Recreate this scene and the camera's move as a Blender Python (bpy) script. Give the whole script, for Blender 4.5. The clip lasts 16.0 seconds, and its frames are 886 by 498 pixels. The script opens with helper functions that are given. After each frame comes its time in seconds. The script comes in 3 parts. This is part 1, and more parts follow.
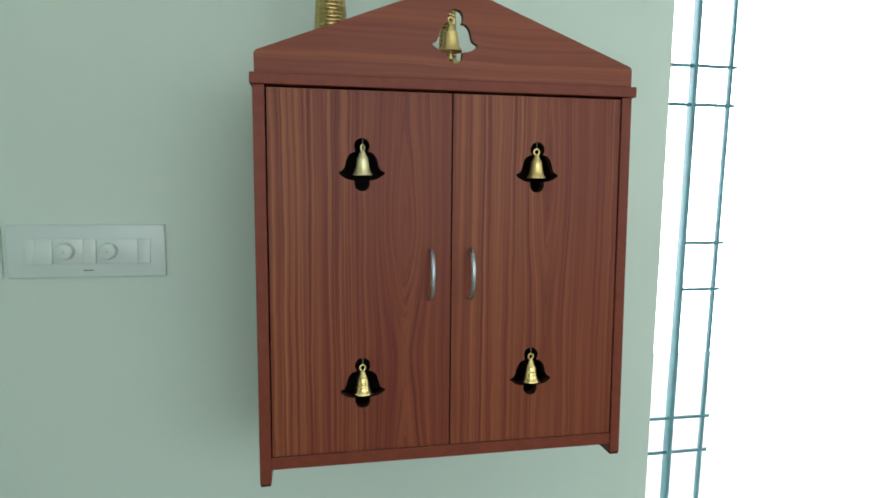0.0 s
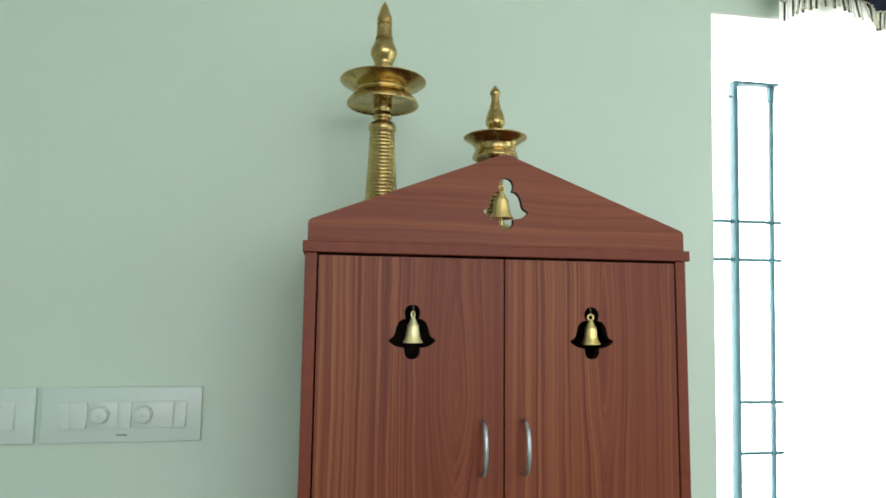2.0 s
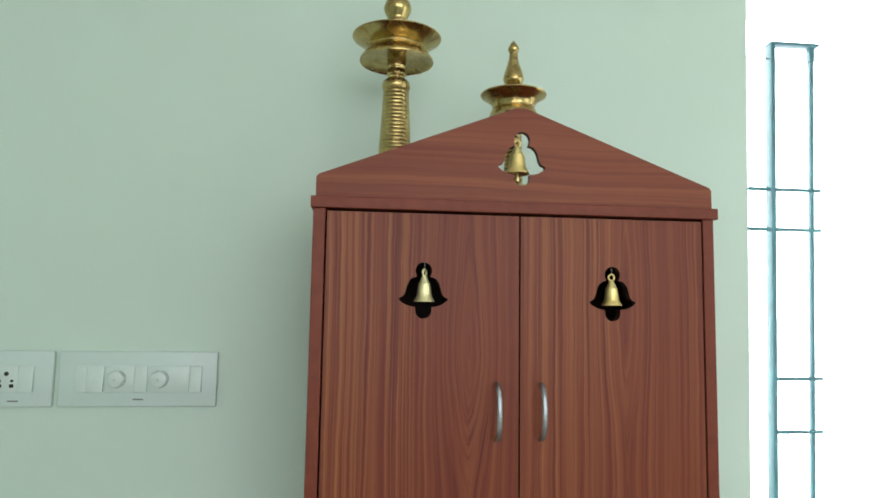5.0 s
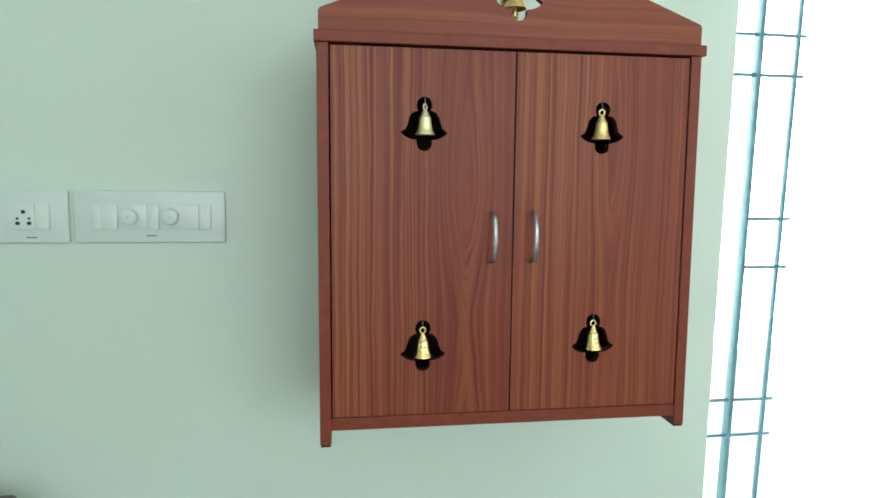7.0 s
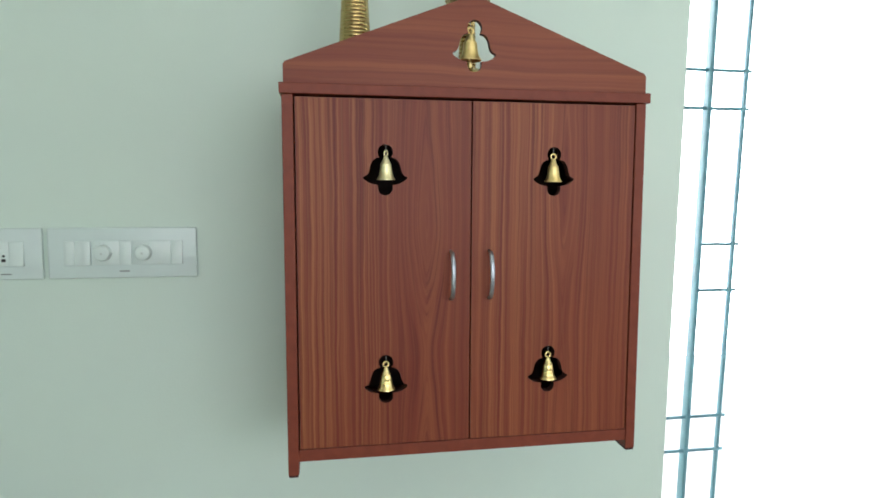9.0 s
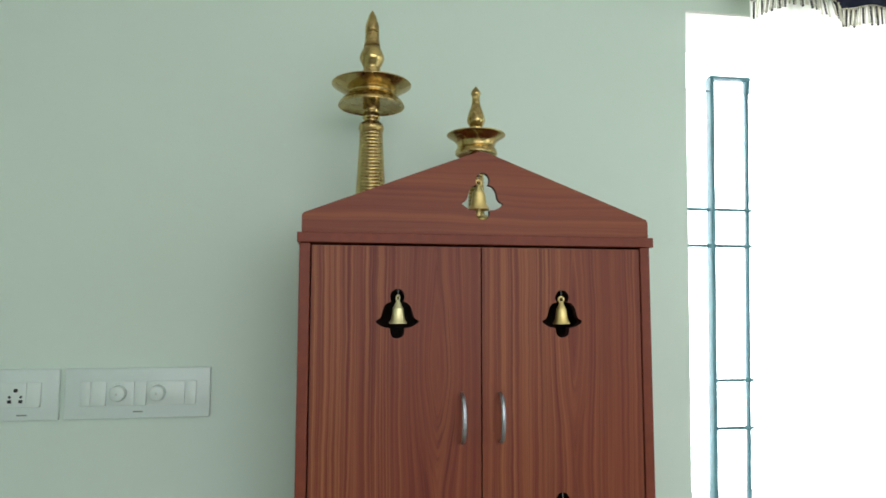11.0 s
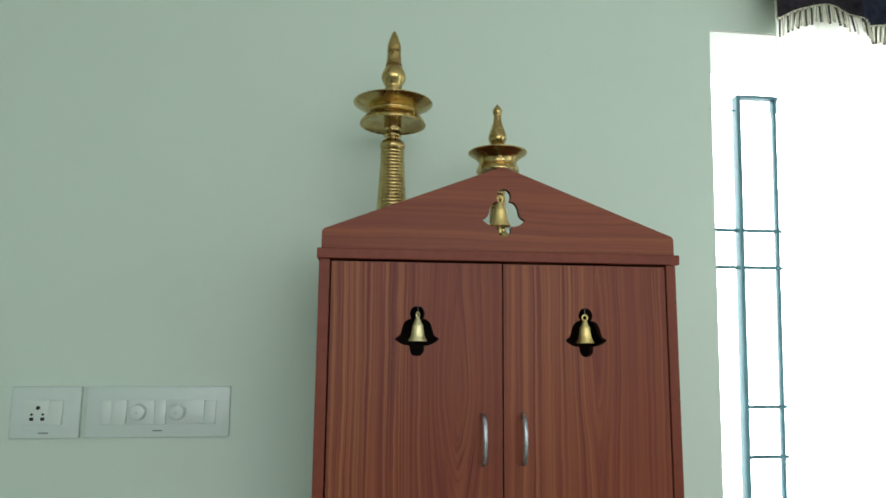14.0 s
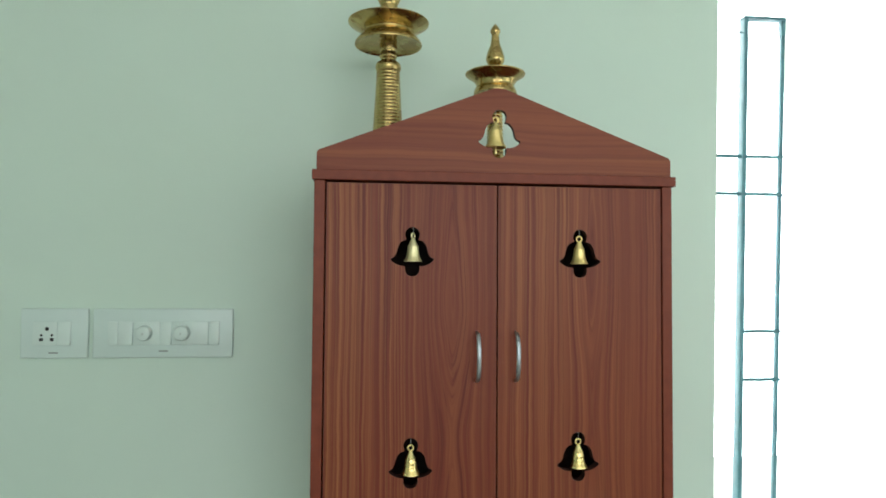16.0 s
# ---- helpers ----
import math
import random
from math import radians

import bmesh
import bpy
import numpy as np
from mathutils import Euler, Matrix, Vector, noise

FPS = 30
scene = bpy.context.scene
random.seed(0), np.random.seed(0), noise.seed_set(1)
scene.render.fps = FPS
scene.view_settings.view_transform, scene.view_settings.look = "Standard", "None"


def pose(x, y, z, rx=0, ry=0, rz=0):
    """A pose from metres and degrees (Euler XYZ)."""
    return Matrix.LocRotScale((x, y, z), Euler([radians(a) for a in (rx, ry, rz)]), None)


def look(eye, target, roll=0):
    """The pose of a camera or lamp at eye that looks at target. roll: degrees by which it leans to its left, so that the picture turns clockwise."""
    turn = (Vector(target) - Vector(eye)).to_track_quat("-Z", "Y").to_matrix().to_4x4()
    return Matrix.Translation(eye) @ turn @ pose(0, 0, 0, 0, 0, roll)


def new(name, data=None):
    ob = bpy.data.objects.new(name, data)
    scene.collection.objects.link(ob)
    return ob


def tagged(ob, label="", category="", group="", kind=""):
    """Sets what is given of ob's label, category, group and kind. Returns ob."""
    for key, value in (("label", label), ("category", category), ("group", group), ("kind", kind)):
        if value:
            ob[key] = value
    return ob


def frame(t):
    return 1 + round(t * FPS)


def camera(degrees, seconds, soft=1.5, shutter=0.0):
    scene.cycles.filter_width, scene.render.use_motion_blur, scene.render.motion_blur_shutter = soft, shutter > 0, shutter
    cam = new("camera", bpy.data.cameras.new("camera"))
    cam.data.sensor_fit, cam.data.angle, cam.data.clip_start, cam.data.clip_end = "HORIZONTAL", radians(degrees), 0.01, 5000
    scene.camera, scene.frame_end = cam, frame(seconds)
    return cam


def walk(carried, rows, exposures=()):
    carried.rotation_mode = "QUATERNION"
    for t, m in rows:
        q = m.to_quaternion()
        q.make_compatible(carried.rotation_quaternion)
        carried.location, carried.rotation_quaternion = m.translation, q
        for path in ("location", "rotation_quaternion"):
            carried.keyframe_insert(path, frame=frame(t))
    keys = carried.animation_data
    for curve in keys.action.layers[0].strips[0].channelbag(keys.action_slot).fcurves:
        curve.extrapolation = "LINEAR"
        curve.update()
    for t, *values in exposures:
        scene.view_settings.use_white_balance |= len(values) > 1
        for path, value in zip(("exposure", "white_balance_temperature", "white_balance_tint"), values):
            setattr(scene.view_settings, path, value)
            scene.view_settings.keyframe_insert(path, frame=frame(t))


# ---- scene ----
cam = camera(68.0, 16.0, 1.7)
PATH = [
    (0, (0.111, 0.226, 1.463), (0.518, 2.173, 1.258), 0.5),
    (0.5, (0.098, 0.256, 1.483), (0.477, 2.213, 1.32), 0.6),
    (1, (0.092, 0.264, 1.498), (0.446, 2.232, 1.457), 0.7),
    (1.5, (0.067, 0.259, 1.504), (0.422, 2.225, 1.591), 0.7),
    (2, (0.074, 0.261, 1.508), (0.414, 2.221, 1.71), 0.6),
    (2.5, (0.101, 0.271, 1.508), (0.408, 2.23, 1.769), 0.8),
    (3, (0.109, 0.269, 1.51), (0.386, 2.228, 1.8), 0.7),
    (5.3, (0.114, 0.297, 1.45), (0.337, 2.28, 1.581), 0.8),
    (5.5, (0.118, 0.298, 1.444), (0.336, 2.284, 1.532), 0.8),
    (6, (0.116, 0.29, 1.436), (0.341, 2.277, 1.402), 0.8),
    (6.5, (0.087, 0.263, 1.416), (0.339, 2.243, 1.295), 0.7),
    (7, (0.08, 0.24, 1.411), (0.372, 2.207, 1.195), 0.6),
    (7.5, (0.093, 0.213, 1.418), (0.43, 2.17, 1.179), 0.5),
    (8, (0.098, 0.187, 1.439), (0.449, 2.14, 1.193), 0.4),
    (8.5, (0.092, 0.182, 1.457), (0.448, 2.135, 1.213), 0.3),
    (9, (0.101, 0.189, 1.467), (0.453, 2.148, 1.266), 0.3),
    (9.5, (0.112, 0.192, 1.483), (0.463, 2.156, 1.351), 0.3),
    (10, (0.111, 0.189, 1.495), (0.454, 2.159, 1.46), 0.3),
    (10.2, (0.11, 0.184, 1.497), (0.446, 2.155, 1.508), 0.2),
    (12.3, (0.094, 0.148, 1.494), (0.358, 2.108, 1.792), 0.4),
    (12.5, (0.095, 0.15, 1.499), (0.352, 2.112, 1.787), 0.4),
    (13, (0.1, 0.156, 1.487), (0.347, 2.118, 1.785), 0.4),
    (13.5, (0.113, 0.169, 1.476), (0.343, 2.133, 1.777), 0.4),
    (14, (0.112, 0.177, 1.477), (0.342, 2.146, 1.742), 0.4),
    (14.5, (0.123, 0.18, 1.474), (0.342, 2.155, 1.704), 0.4),
    (15, (0.127, 0.183, 1.461), (0.348, 2.161, 1.652), 0.3),
    (15.5, (0.126, 0.18, 1.461), (0.345, 2.164, 1.588), 0.4),
    (16, (0.132, 0.172, 1.452), (0.34, 2.16, 1.528), 0.4),
]
# the clip's camera brightens and darkens its picture on the way
EXPOSURES = [(0, -0.12, 6300, 11), (0.5, 0.09, 6450, 13), (1.5, 0.15, 6500, 12), (2.5, -0.06, 6500, 10), (3, -0.12, 6450, 10.5), (4.2, 0, 6450, 11), (5.5, 0.2, 6400, 12), (6.5, 0.33, 6300, 13), (7, 0.32, 6300, 11), (8, 0.21, 6300, 14), (9, 0.17, 6350, 18), (10, 0.14, 6500, 17), (11.2, -0.12, 6500, 14), (12.5, -0.3, 6500, 10), (13, -0.3, 6500, 10), (14.5, -0.15, 6450, 12), (16, -0.01, 6450, 8)]
walk(cam, [(t, look(eye, target, roll)) for t, eye, target, roll in PATH], EXPOSURES)

from mathutils.geometry import tessellate_polygon

# ---- light ----
world = bpy.data.worlds.new("sky")
scene.world = world
world.use_nodes = True
wn = world.node_tree
sky = wn.nodes.new("ShaderNodeTexSky")
sky.sky_type, sky.sun_disc = "NISHITA", False
sky.sun_elevation, sky.sun_rotation = radians(48), radians(60)
wn.nodes["Background"].inputs[1].default_value = 0.12
wn.links.new(sky.outputs[0], wn.nodes["Background"].inputs[0])


def area_light(name, at, to, w, h, power, colour):
    lamp = bpy.data.lights.new(name, "AREA")
    lamp.shape, lamp.size, lamp.size_y, lamp.energy, lamp.color = "RECTANGLE", w, h, power, colour
    ob = new(name, lamp)
    ob.matrix_world = look(at, to)
    return ob


# daylight that enters by the window behind the camera and by the side window
area_light("daylight_south", (0.85, -2.47, 1.93), (0.81, 1.0, 1.64), 3.35, 1.25, 54, (0.96, 1.0, 1.0))
area_light("daylight_east", (2.57, 0.1, 1.5), (0.0, 0.1, 1.45), 1.2, 1.2, 8, (0.88, 0.98, 1.0))


# ---- materials ----
def material(name):
    m = bpy.data.materials.new(name)
    m.use_nodes = True
    return m, m.node_tree, m.node_tree.nodes["Principled BSDF"]


def node(nt, kind, **values):
    n = nt.nodes.new(kind)
    for key, value in values.items():
        n.inputs[key].default_value = value
    return n


def calc(nt, op, a, b=None):
    n = nt.nodes.new("ShaderNodeMath")
    n.operation = op
    for k, v in enumerate((a, b)):
        if v is None:
            continue
        if isinstance(v, (int, float)):
            n.inputs[k].default_value = v
        else:
            nt.links.new(v, n.inputs[k])
    return n.outputs[0]


def ramp(nt, fac, stops):
    n = nt.nodes.new("ShaderNodeValToRGB")
    els = n.color_ramp.elements
    while len(els) < len(stops):
        els.new(0.5)
    for e, (p, c) in zip(els, stops):
        e.position, e.color = p, (*c, 1)
    nt.links.new(fac, n.inputs[0])
    return n.outputs[0]


def joined(nt, x, y, z):
    n = nt.nodes.new("ShaderNodeCombineXYZ")
    for k, v in enumerate((x, y, z)):
        if isinstance(v, (int, float)):
            n.inputs[k].default_value = v
        else:
            nt.links.new(v, n.inputs[k])
    return n.outputs[0]


def noise_of(nt, vector, scale, detail=3.0, rough=0.5):
    n = node(nt, "ShaderNodeTexNoise", Scale=scale, Detail=detail, Roughness=rough)
    if vector is not None:
        nt.links.new(vector, n.inputs["Vector"])
    return n.outputs["Fac"]


def blend(nt, fac, a, b, mode="MIX"):
    n = nt.nodes.new("ShaderNodeMix")
    n.data_type, n.blend_type = "RGBA", mode
    for sock, v in ((n.inputs[0], fac), (n.inputs[6], a), (n.inputs[7], b)):
        if isinstance(v, (int, float)):
            sock.default_value = v
        elif isinstance(v, tuple):
            sock.default_value = (*v, 1)
        else:
            nt.links.new(v, sock)
    return n.outputs[2]


def bump(nt, bsdf, height, strength, distance):
    n = node(nt, "ShaderNodeBump", Strength=strength, Distance=distance)
    nt.links.new(height, n.inputs["Height"])
    nt.links.new(n.outputs[0], bsdf.inputs["Normal"])


def simple(name, colour, rough=0.5, metal=0.0, vary=0.12, scale=30.0, relief=0.0, gloss=0.25, spec=0.5):
    m, nt, b = material(name)
    tc = nt.nodes.new("ShaderNodeTexCoord").outputs["Object"]
    f = noise_of(nt, tc, scale, 4.0)
    dark = tuple(c * (1 - vary) for c in colour)
    lite = tuple(min(1.0, c * (1 + vary)) for c in colour)
    nt.links.new(ramp(nt, f, [(0.3, dark), (0.7, lite)]), b.inputs["Base Color"])
    g = noise_of(nt, tc, scale * 3.1, 2.0)
    nt.links.new(calc(nt, "ADD", calc(nt, "MULTIPLY", calc(nt, "SUBTRACT", g, 0.5), gloss), rough), b.inputs["Roughness"])
    b.inputs["Metallic"].default_value = metal
    b.inputs["Specular IOR Level"].default_value = spec
    if relief:
        bump(nt, b, g, 0.5, relief)
    return m


def wall_paint(name, colour):
    m, nt, b = material(name)
    tc = nt.nodes.new("ShaderNodeTexCoord").outputs["Object"]
    big, mid, fine = noise_of(nt, tc, 1.6, 3.0), noise_of(nt, tc, 11.0, 4.0), noise_of(nt, tc, 260.0, 3.0)
    tone = noise_of(nt, tc, 2.7, 2.0)
    c = ramp(nt, big, [(0.3, tuple(v * 0.965 for v in colour)), (0.7, tuple(min(1, v * 1.03) for v in colour))])
    c = blend(nt, calc(nt, "MULTIPLY", tone, 0.5), c, (colour[0] * 1.03, colour[1] * 1.0, colour[2] * 0.93))
    c = blend(nt, calc(nt, "MULTIPLY", mid, 0.10), c, tuple(v * 0.8 for v in colour))
    nt.links.new(c, b.inputs["Base Color"])
    b.inputs["Roughness"].default_value = 0.62
    bump(nt, b, calc(nt, "ADD", fine, calc(nt, "MULTIPLY", mid, 1.5)), 0.25, 0.0006)
    return m


def laminate(name, along, heart, tip, seed, pitch, fork, bright_side=0.0, wave=0.010, figure=1.0, tone=0.0):
    """Red-brown wood-print laminate with ribbon grain. along: the axis of the grain; heart, tip: middle of the forked
    figure, in the board's own metres; pitch: ribbons in a metre; fork: how fast the figure opens upwards; figure: strength of its lines; tone: how red the board is."""
    m, nt, b = material(name)
    sep = nt.nodes.new("ShaderNodeSeparateXYZ")
    nt.links.new(nt.nodes.new("ShaderNodeTexCoord").outputs["Object"], sep.inputs[0])
    u, v = (sep.outputs[0], sep.outputs[2]) if along == "z" else (sep.outputs[2], sep.outputs[0])
    times, plus, less = (lambda p, q: calc(nt, "MULTIPLY", p, q)), (lambda p, q: calc(nt, "ADD", p, q)), (lambda p, q: calc(nt, "SUBTRACT", p, q))
    step = lambda fac, lo, hi: ramp(nt, fac, [(lo, (0, 0, 0)), (hi, (1, 1, 1))])
    drop = lambda fac, lo, hi: ramp(nt, fac, [(lo, (1, 1, 1)), (hi, (0, 0, 0))])
    w1 = noise_of(nt, joined(nt, times(u, 9.0), seed, times(v, 3.4)), 1.0, 2.0)
    w2 = noise_of(nt, joined(nt, times(u, 34.0), seed + 3.0, times(v, 16.0)), 1.0, 2.0)
    du = plus(less(u, heart), plus(times(less(w1, 0.5), wave), times(less(w2, 0.5), 0.0045)))
    d2 = times(du, du)
    near = calc(nt, "EXPONENT", times(d2, -1.0 / 0.034 ** 2))
    dv = less(v, tip)
    far_off = calc(nt, "EXPONENT", times(times(dv, dv), -1.0 / 0.15 ** 2))
    open_up = times(times(times(dv, fork), near), far_off)
    p = less(calc(nt, "SQRT", plus(d2, 0.003 ** 2)), open_up)
    side = times(calc(nt, "TANH", times(du, 40.0)), 0.9)
    ribbon = noise_of(nt, joined(nt, times(p, pitch), times(v, 0.55), plus(side, seed + 0.5)), 1.0, 2.5, 0.55)
    line = noise_of(nt, joined(nt, times(p, pitch * 2.6), times(v, 1.1), plus(side, seed + 7.5)), 1.0, 2.0, 0.55)
    streak = noise_of(nt, joined(nt, times(p, pitch * 1.7), times(v, 0.9), plus(side, seed + 17.0)), 1.0, 1.0, 0.5)
    hair = noise_of(nt, joined(nt, times(du, 950.0), times(v, 12.0), seed), 1.0, 2.0)
    broad = noise_of(nt, joined(nt, times(u, 24.0), seed + 1.0, times(v, 1.0)), 1.0, 2.0)
    lively = plus(times(step(noise_of(nt, joined(nt, times(u, 17.0), seed + 23.0, times(v, 0.8)), 1.0, 2.0), 0.42, 0.60), 0.65), 0.35)
    c = ramp(nt, ribbon, [(0.30, WOOD_RED), (0.45, WOOD_MID), (0.57, WOOD_MID2), (0.76, WOOD_LIGHT)])
    c = blend(nt, 0.6 * (1 - figure), c, WOOD_MID2)
    c = blend(nt, times(drop(broad, 0.36, 0.54), 0.55), c, WOOD_RED)
    c = blend(nt, times(times(step(line, 0.54, 0.62), lively), 0.55 * figure), c, WOOD_LIGHT)
    c = blend(nt, times(drop(line, 0.36, 0.43), 0.60 * figure), c, WOOD_RED)
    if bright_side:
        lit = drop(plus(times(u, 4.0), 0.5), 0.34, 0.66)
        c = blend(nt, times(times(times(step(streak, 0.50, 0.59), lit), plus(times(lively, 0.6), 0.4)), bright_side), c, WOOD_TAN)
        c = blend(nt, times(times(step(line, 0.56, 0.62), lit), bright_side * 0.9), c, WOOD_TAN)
    c = blend(nt, tone, c, WOOD_RED)
    c = blend(nt, times(times(drop(streak, 0.385, 0.42), lively), 0.70 * figure), c, WOOD_DARK)
    c = blend(nt, times(drop(line, 0.33, 0.36), 0.35 * figure), c, WOOD_DARK)
    c = blend(nt, times(step(hair, 0.55, 0.75), 0.14), c, WOOD_DARK)
    c = blend(nt, times(drop(hair, 0.28, 0.42), 0.08), c, WOOD_TAN)
    nt.links.new(c, b.inputs["Base Color"])
    nt.links.new(plus(times(hair, 0.10), 0.40), b.inputs["Roughness"])
    b.inputs["Specular IOR Level"].default_value = 0.25
    bump(nt, b, hair, 0.15, 0.0002)
    return m


WOOD_DARK, WOOD_RED, WOOD_MID = (0.098, 0.0155, 0.0095), (0.164, 0.0305, 0.0160), (0.207, 0.0465, 0.0220)
WOOD_MID2, WOOD_LIGHT, WOOD_TAN = (0.242, 0.0645, 0.0275), (0.300, 0.097, 0.037), (0.375, 0.152, 0.057)
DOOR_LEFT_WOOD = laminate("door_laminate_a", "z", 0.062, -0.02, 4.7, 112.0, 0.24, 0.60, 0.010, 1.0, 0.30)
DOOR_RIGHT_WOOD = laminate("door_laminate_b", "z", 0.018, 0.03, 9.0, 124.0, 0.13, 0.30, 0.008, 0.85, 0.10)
PEDIMENT_WOOD = laminate("pediment_laminate", "x", -0.20, 0.4, 5.0, 95.0, 0.0, 0.0, 0.02, 0.3)
EDGE_WOOD = simple("edge_band", (0.192, 0.0425, 0.0225), 0.45, 0, 0.10, 60.0, 0.0, 0.1, 0.22)
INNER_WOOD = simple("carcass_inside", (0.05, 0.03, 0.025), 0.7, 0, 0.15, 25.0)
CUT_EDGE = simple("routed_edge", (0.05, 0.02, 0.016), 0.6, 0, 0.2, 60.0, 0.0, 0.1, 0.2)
WALL = wall_paint("wall_paint", (0.610, 0.734, 0.652))
WHITE_PAINT = wall_paint("ceiling_paint", (0.80, 0.80, 0.77))
FLOOR_MAT = simple("floor_tile", (0.30, 0.25, 0.20), 0.25, 0, 0.08, 4.0)
GROUT = simple("floor_grout", (0.30, 0.28, 0.25), 0.8, 0, 0.1, 40.0)
STEEL = simple("brushed_steel", (0.42, 0.45, 0.48), 0.42, 1.0, 0.08, 90.0)
PLASTIC = simple("white_plastic", (0.61, 0.715, 0.675), 0.34, 0, 0.01, 60.0, 0.0, 0.03)
PLASTIC_KEY = simple("white_plastic_key", (0.64, 0.735, 0.69), 0.30, 0, 0.01, 60.0, 0.0, 0.03)
HOLE = simple("socket_hole", (0.012, 0.012, 0.012), 0.6, 0, 0.1, 50.0)
PRINT = simple("grey_print", (0.20, 0.22, 0.21), 0.5, 0, 0.1, 50.0)
FAINT_PRINT = simple("faint_print", (0.45, 0.50, 0.46), 0.5, 0, 0.1, 50.0)
GRILLE_PAINT = simple("grille_paint", (0.05, 0.155, 0.185), 0.45, 0, 0.15, 30.0)
DARK_CLOTH = simple("valance_cloth", (0.027, 0.023, 0.029), 0.9, 0, 0.35, 60.0, 0.0006, 0.1, 0.1)
NAVY_CLOTH = simple("valance_cloth_navy", (0.019, 0.022, 0.038), 0.9, 0, 0.35, 60.0, 0.0006, 0.1, 0.1)
BEAD_BLACK = simple("black_beads", (0.018, 0.016, 0.018), 0.3, 0, 0.2, 80.0)
CREAM = simple("cream_braid", (0.72, 0.68, 0.50), 0.7, 0, 0.1, 90.0)


def backlit_thread():
    m, nt, b = material("cream_thread")
    t, mix = nt.nodes.new("ShaderNodeBsdfTranslucent"), nt.nodes.new("ShaderNodeMixShader")
    c = ramp(nt, noise_of(nt, nt.nodes.new("ShaderNodeTexCoord").outputs["Object"], 300.0), [(0.3, (0.78, 0.75, 0.58)), (0.7, (0.88, 0.86, 0.74))])
    nt.links.new(c, b.inputs["Base Color"]), nt.links.new(c, t.inputs[0])
    b.inputs["Roughness"].default_value = 0.8
    mix.inputs[0].default_value = 0.75
    nt.links.new(b.outputs[0], mix.inputs[1]), nt.links.new(t.outputs[0], mix.inputs[2])
    gap, loose = nt.nodes.new("ShaderNodeBsdfTransparent"), nt.nodes.new("ShaderNodeMixShader")
    loose.inputs[0].default_value = 0.5
    nt.links.new(mix.outputs[0], loose.inputs[1]), nt.links.new(gap.outputs[0], loose.inputs[2])
    nt.links.new(loose.outputs[0], nt.nodes["Material Output"].inputs[0])
    return m


CREAM_THREAD = backlit_thread()
CHAIR_WOOD = simple("dark_chair_wood", (0.055, 0.042, 0.038), 0.4, 0, 0.25, 20.0)
THREAD = simple("grey_thread", (0.25, 0.24, 0.22), 0.7, 0, 0.1, 90.0)
WHITE_METAL = simple("white_rail", (0.75, 0.75, 0.73), 0.35, 0, 0.04, 30.0)


def brass(name, colour, rough, tarnish):
    m, nt, b = material(name)
    tc = nt.nodes.new("ShaderNodeTexCoord").outputs["Object"]
    blot, fine = noise_of(nt, tc, 38.0, 4.0, 0.6), noise_of(nt, tc, 420.0, 2.0)
    c = ramp(nt, blot, [(0.32, tarnish), (0.60, colour)])
    nt.links.new(c, b.inputs["Base Color"])
    b.inputs["Metallic"].default_value = 1.0
    nt.links.new(calc(nt, "ADD", calc(nt, "MULTIPLY", calc(nt, "SUBTRACT", blot, 0.5), -0.25), rough), b.inputs["Roughness"])
    bump(nt, b, fine, 0.10, 0.0003)
    return m


LAMP_BRASS = brass("lamp_brass", (0.58, 0.425, 0.175), 0.26, (0.38, 0.26, 0.10))
BELL_BRASS = brass("bell_brass", (0.98, 0.78, 0.36), 0.44, (0.84, 0.62, 0.24))
PALE_BRASS = brass("pale_bell_brass", (0.95, 0.86, 0.54), 0.46, (0.86, 0.74, 0.40))
BRIGHT_BRASS = brass("polished_bell_brass", (0.98, 0.80, 0.38), 0.27, (0.84, 0.60, 0.22))

mm, nt, bs = material("sheer_cloth")
nt.nodes.remove(bs)
tr, df, gl = nt.nodes.new("ShaderNodeBsdfTranslucent"), nt.nodes.new("ShaderNodeBsdfDiffuse"), nt.nodes.new("ShaderNodeBsdfTransparent")
weave = noise_of(nt, nt.nodes.new("ShaderNodeTexCoord").outputs["Object"], 40.0, 3.0)
cc = ramp(nt, weave, [(0.3, (0.84, 0.85, 0.80)), (0.7, (0.92, 0.92, 0.88))])
nt.links.new(cc, tr.inputs[0]), nt.links.new(cc, df.inputs[0])
m1, m2 = nt.nodes.new("ShaderNodeMixShader"), nt.nodes.new("ShaderNodeMixShader")
m1.inputs[0].default_value, m2.inputs[0].default_value = 0.75, 0.12
nt.links.new(df.outputs[0], m1.inputs[1]), nt.links.new(tr.outputs[0], m1.inputs[2])
nt.links.new(m1.outputs[0], m2.inputs[1]), nt.links.new(gl.outputs[0], m2.inputs[2])
nt.links.new(m2.outputs[0], nt.nodes["Material Output"].inputs[0])
SHEER = mm

mm, nt, bs = material("hazy_bright_sky")
nt.nodes.remove(bs)
em = node(nt, "ShaderNodeEmission", Strength=9.5)
em.inputs[0].default_value = (0.93, 0.98, 1.0, 1)
nt.links.new(em.outputs[0], nt.nodes["Material Output"].inputs[0])
BRIGHT = mm


# ---- mesh helpers ----
def thing(name, at, label, category, group="", kind=""):
    ob = new(name)
    ob.location = at
    ob.empty_display_size = 0.05
    return tagged(ob, label, category, group, kind)


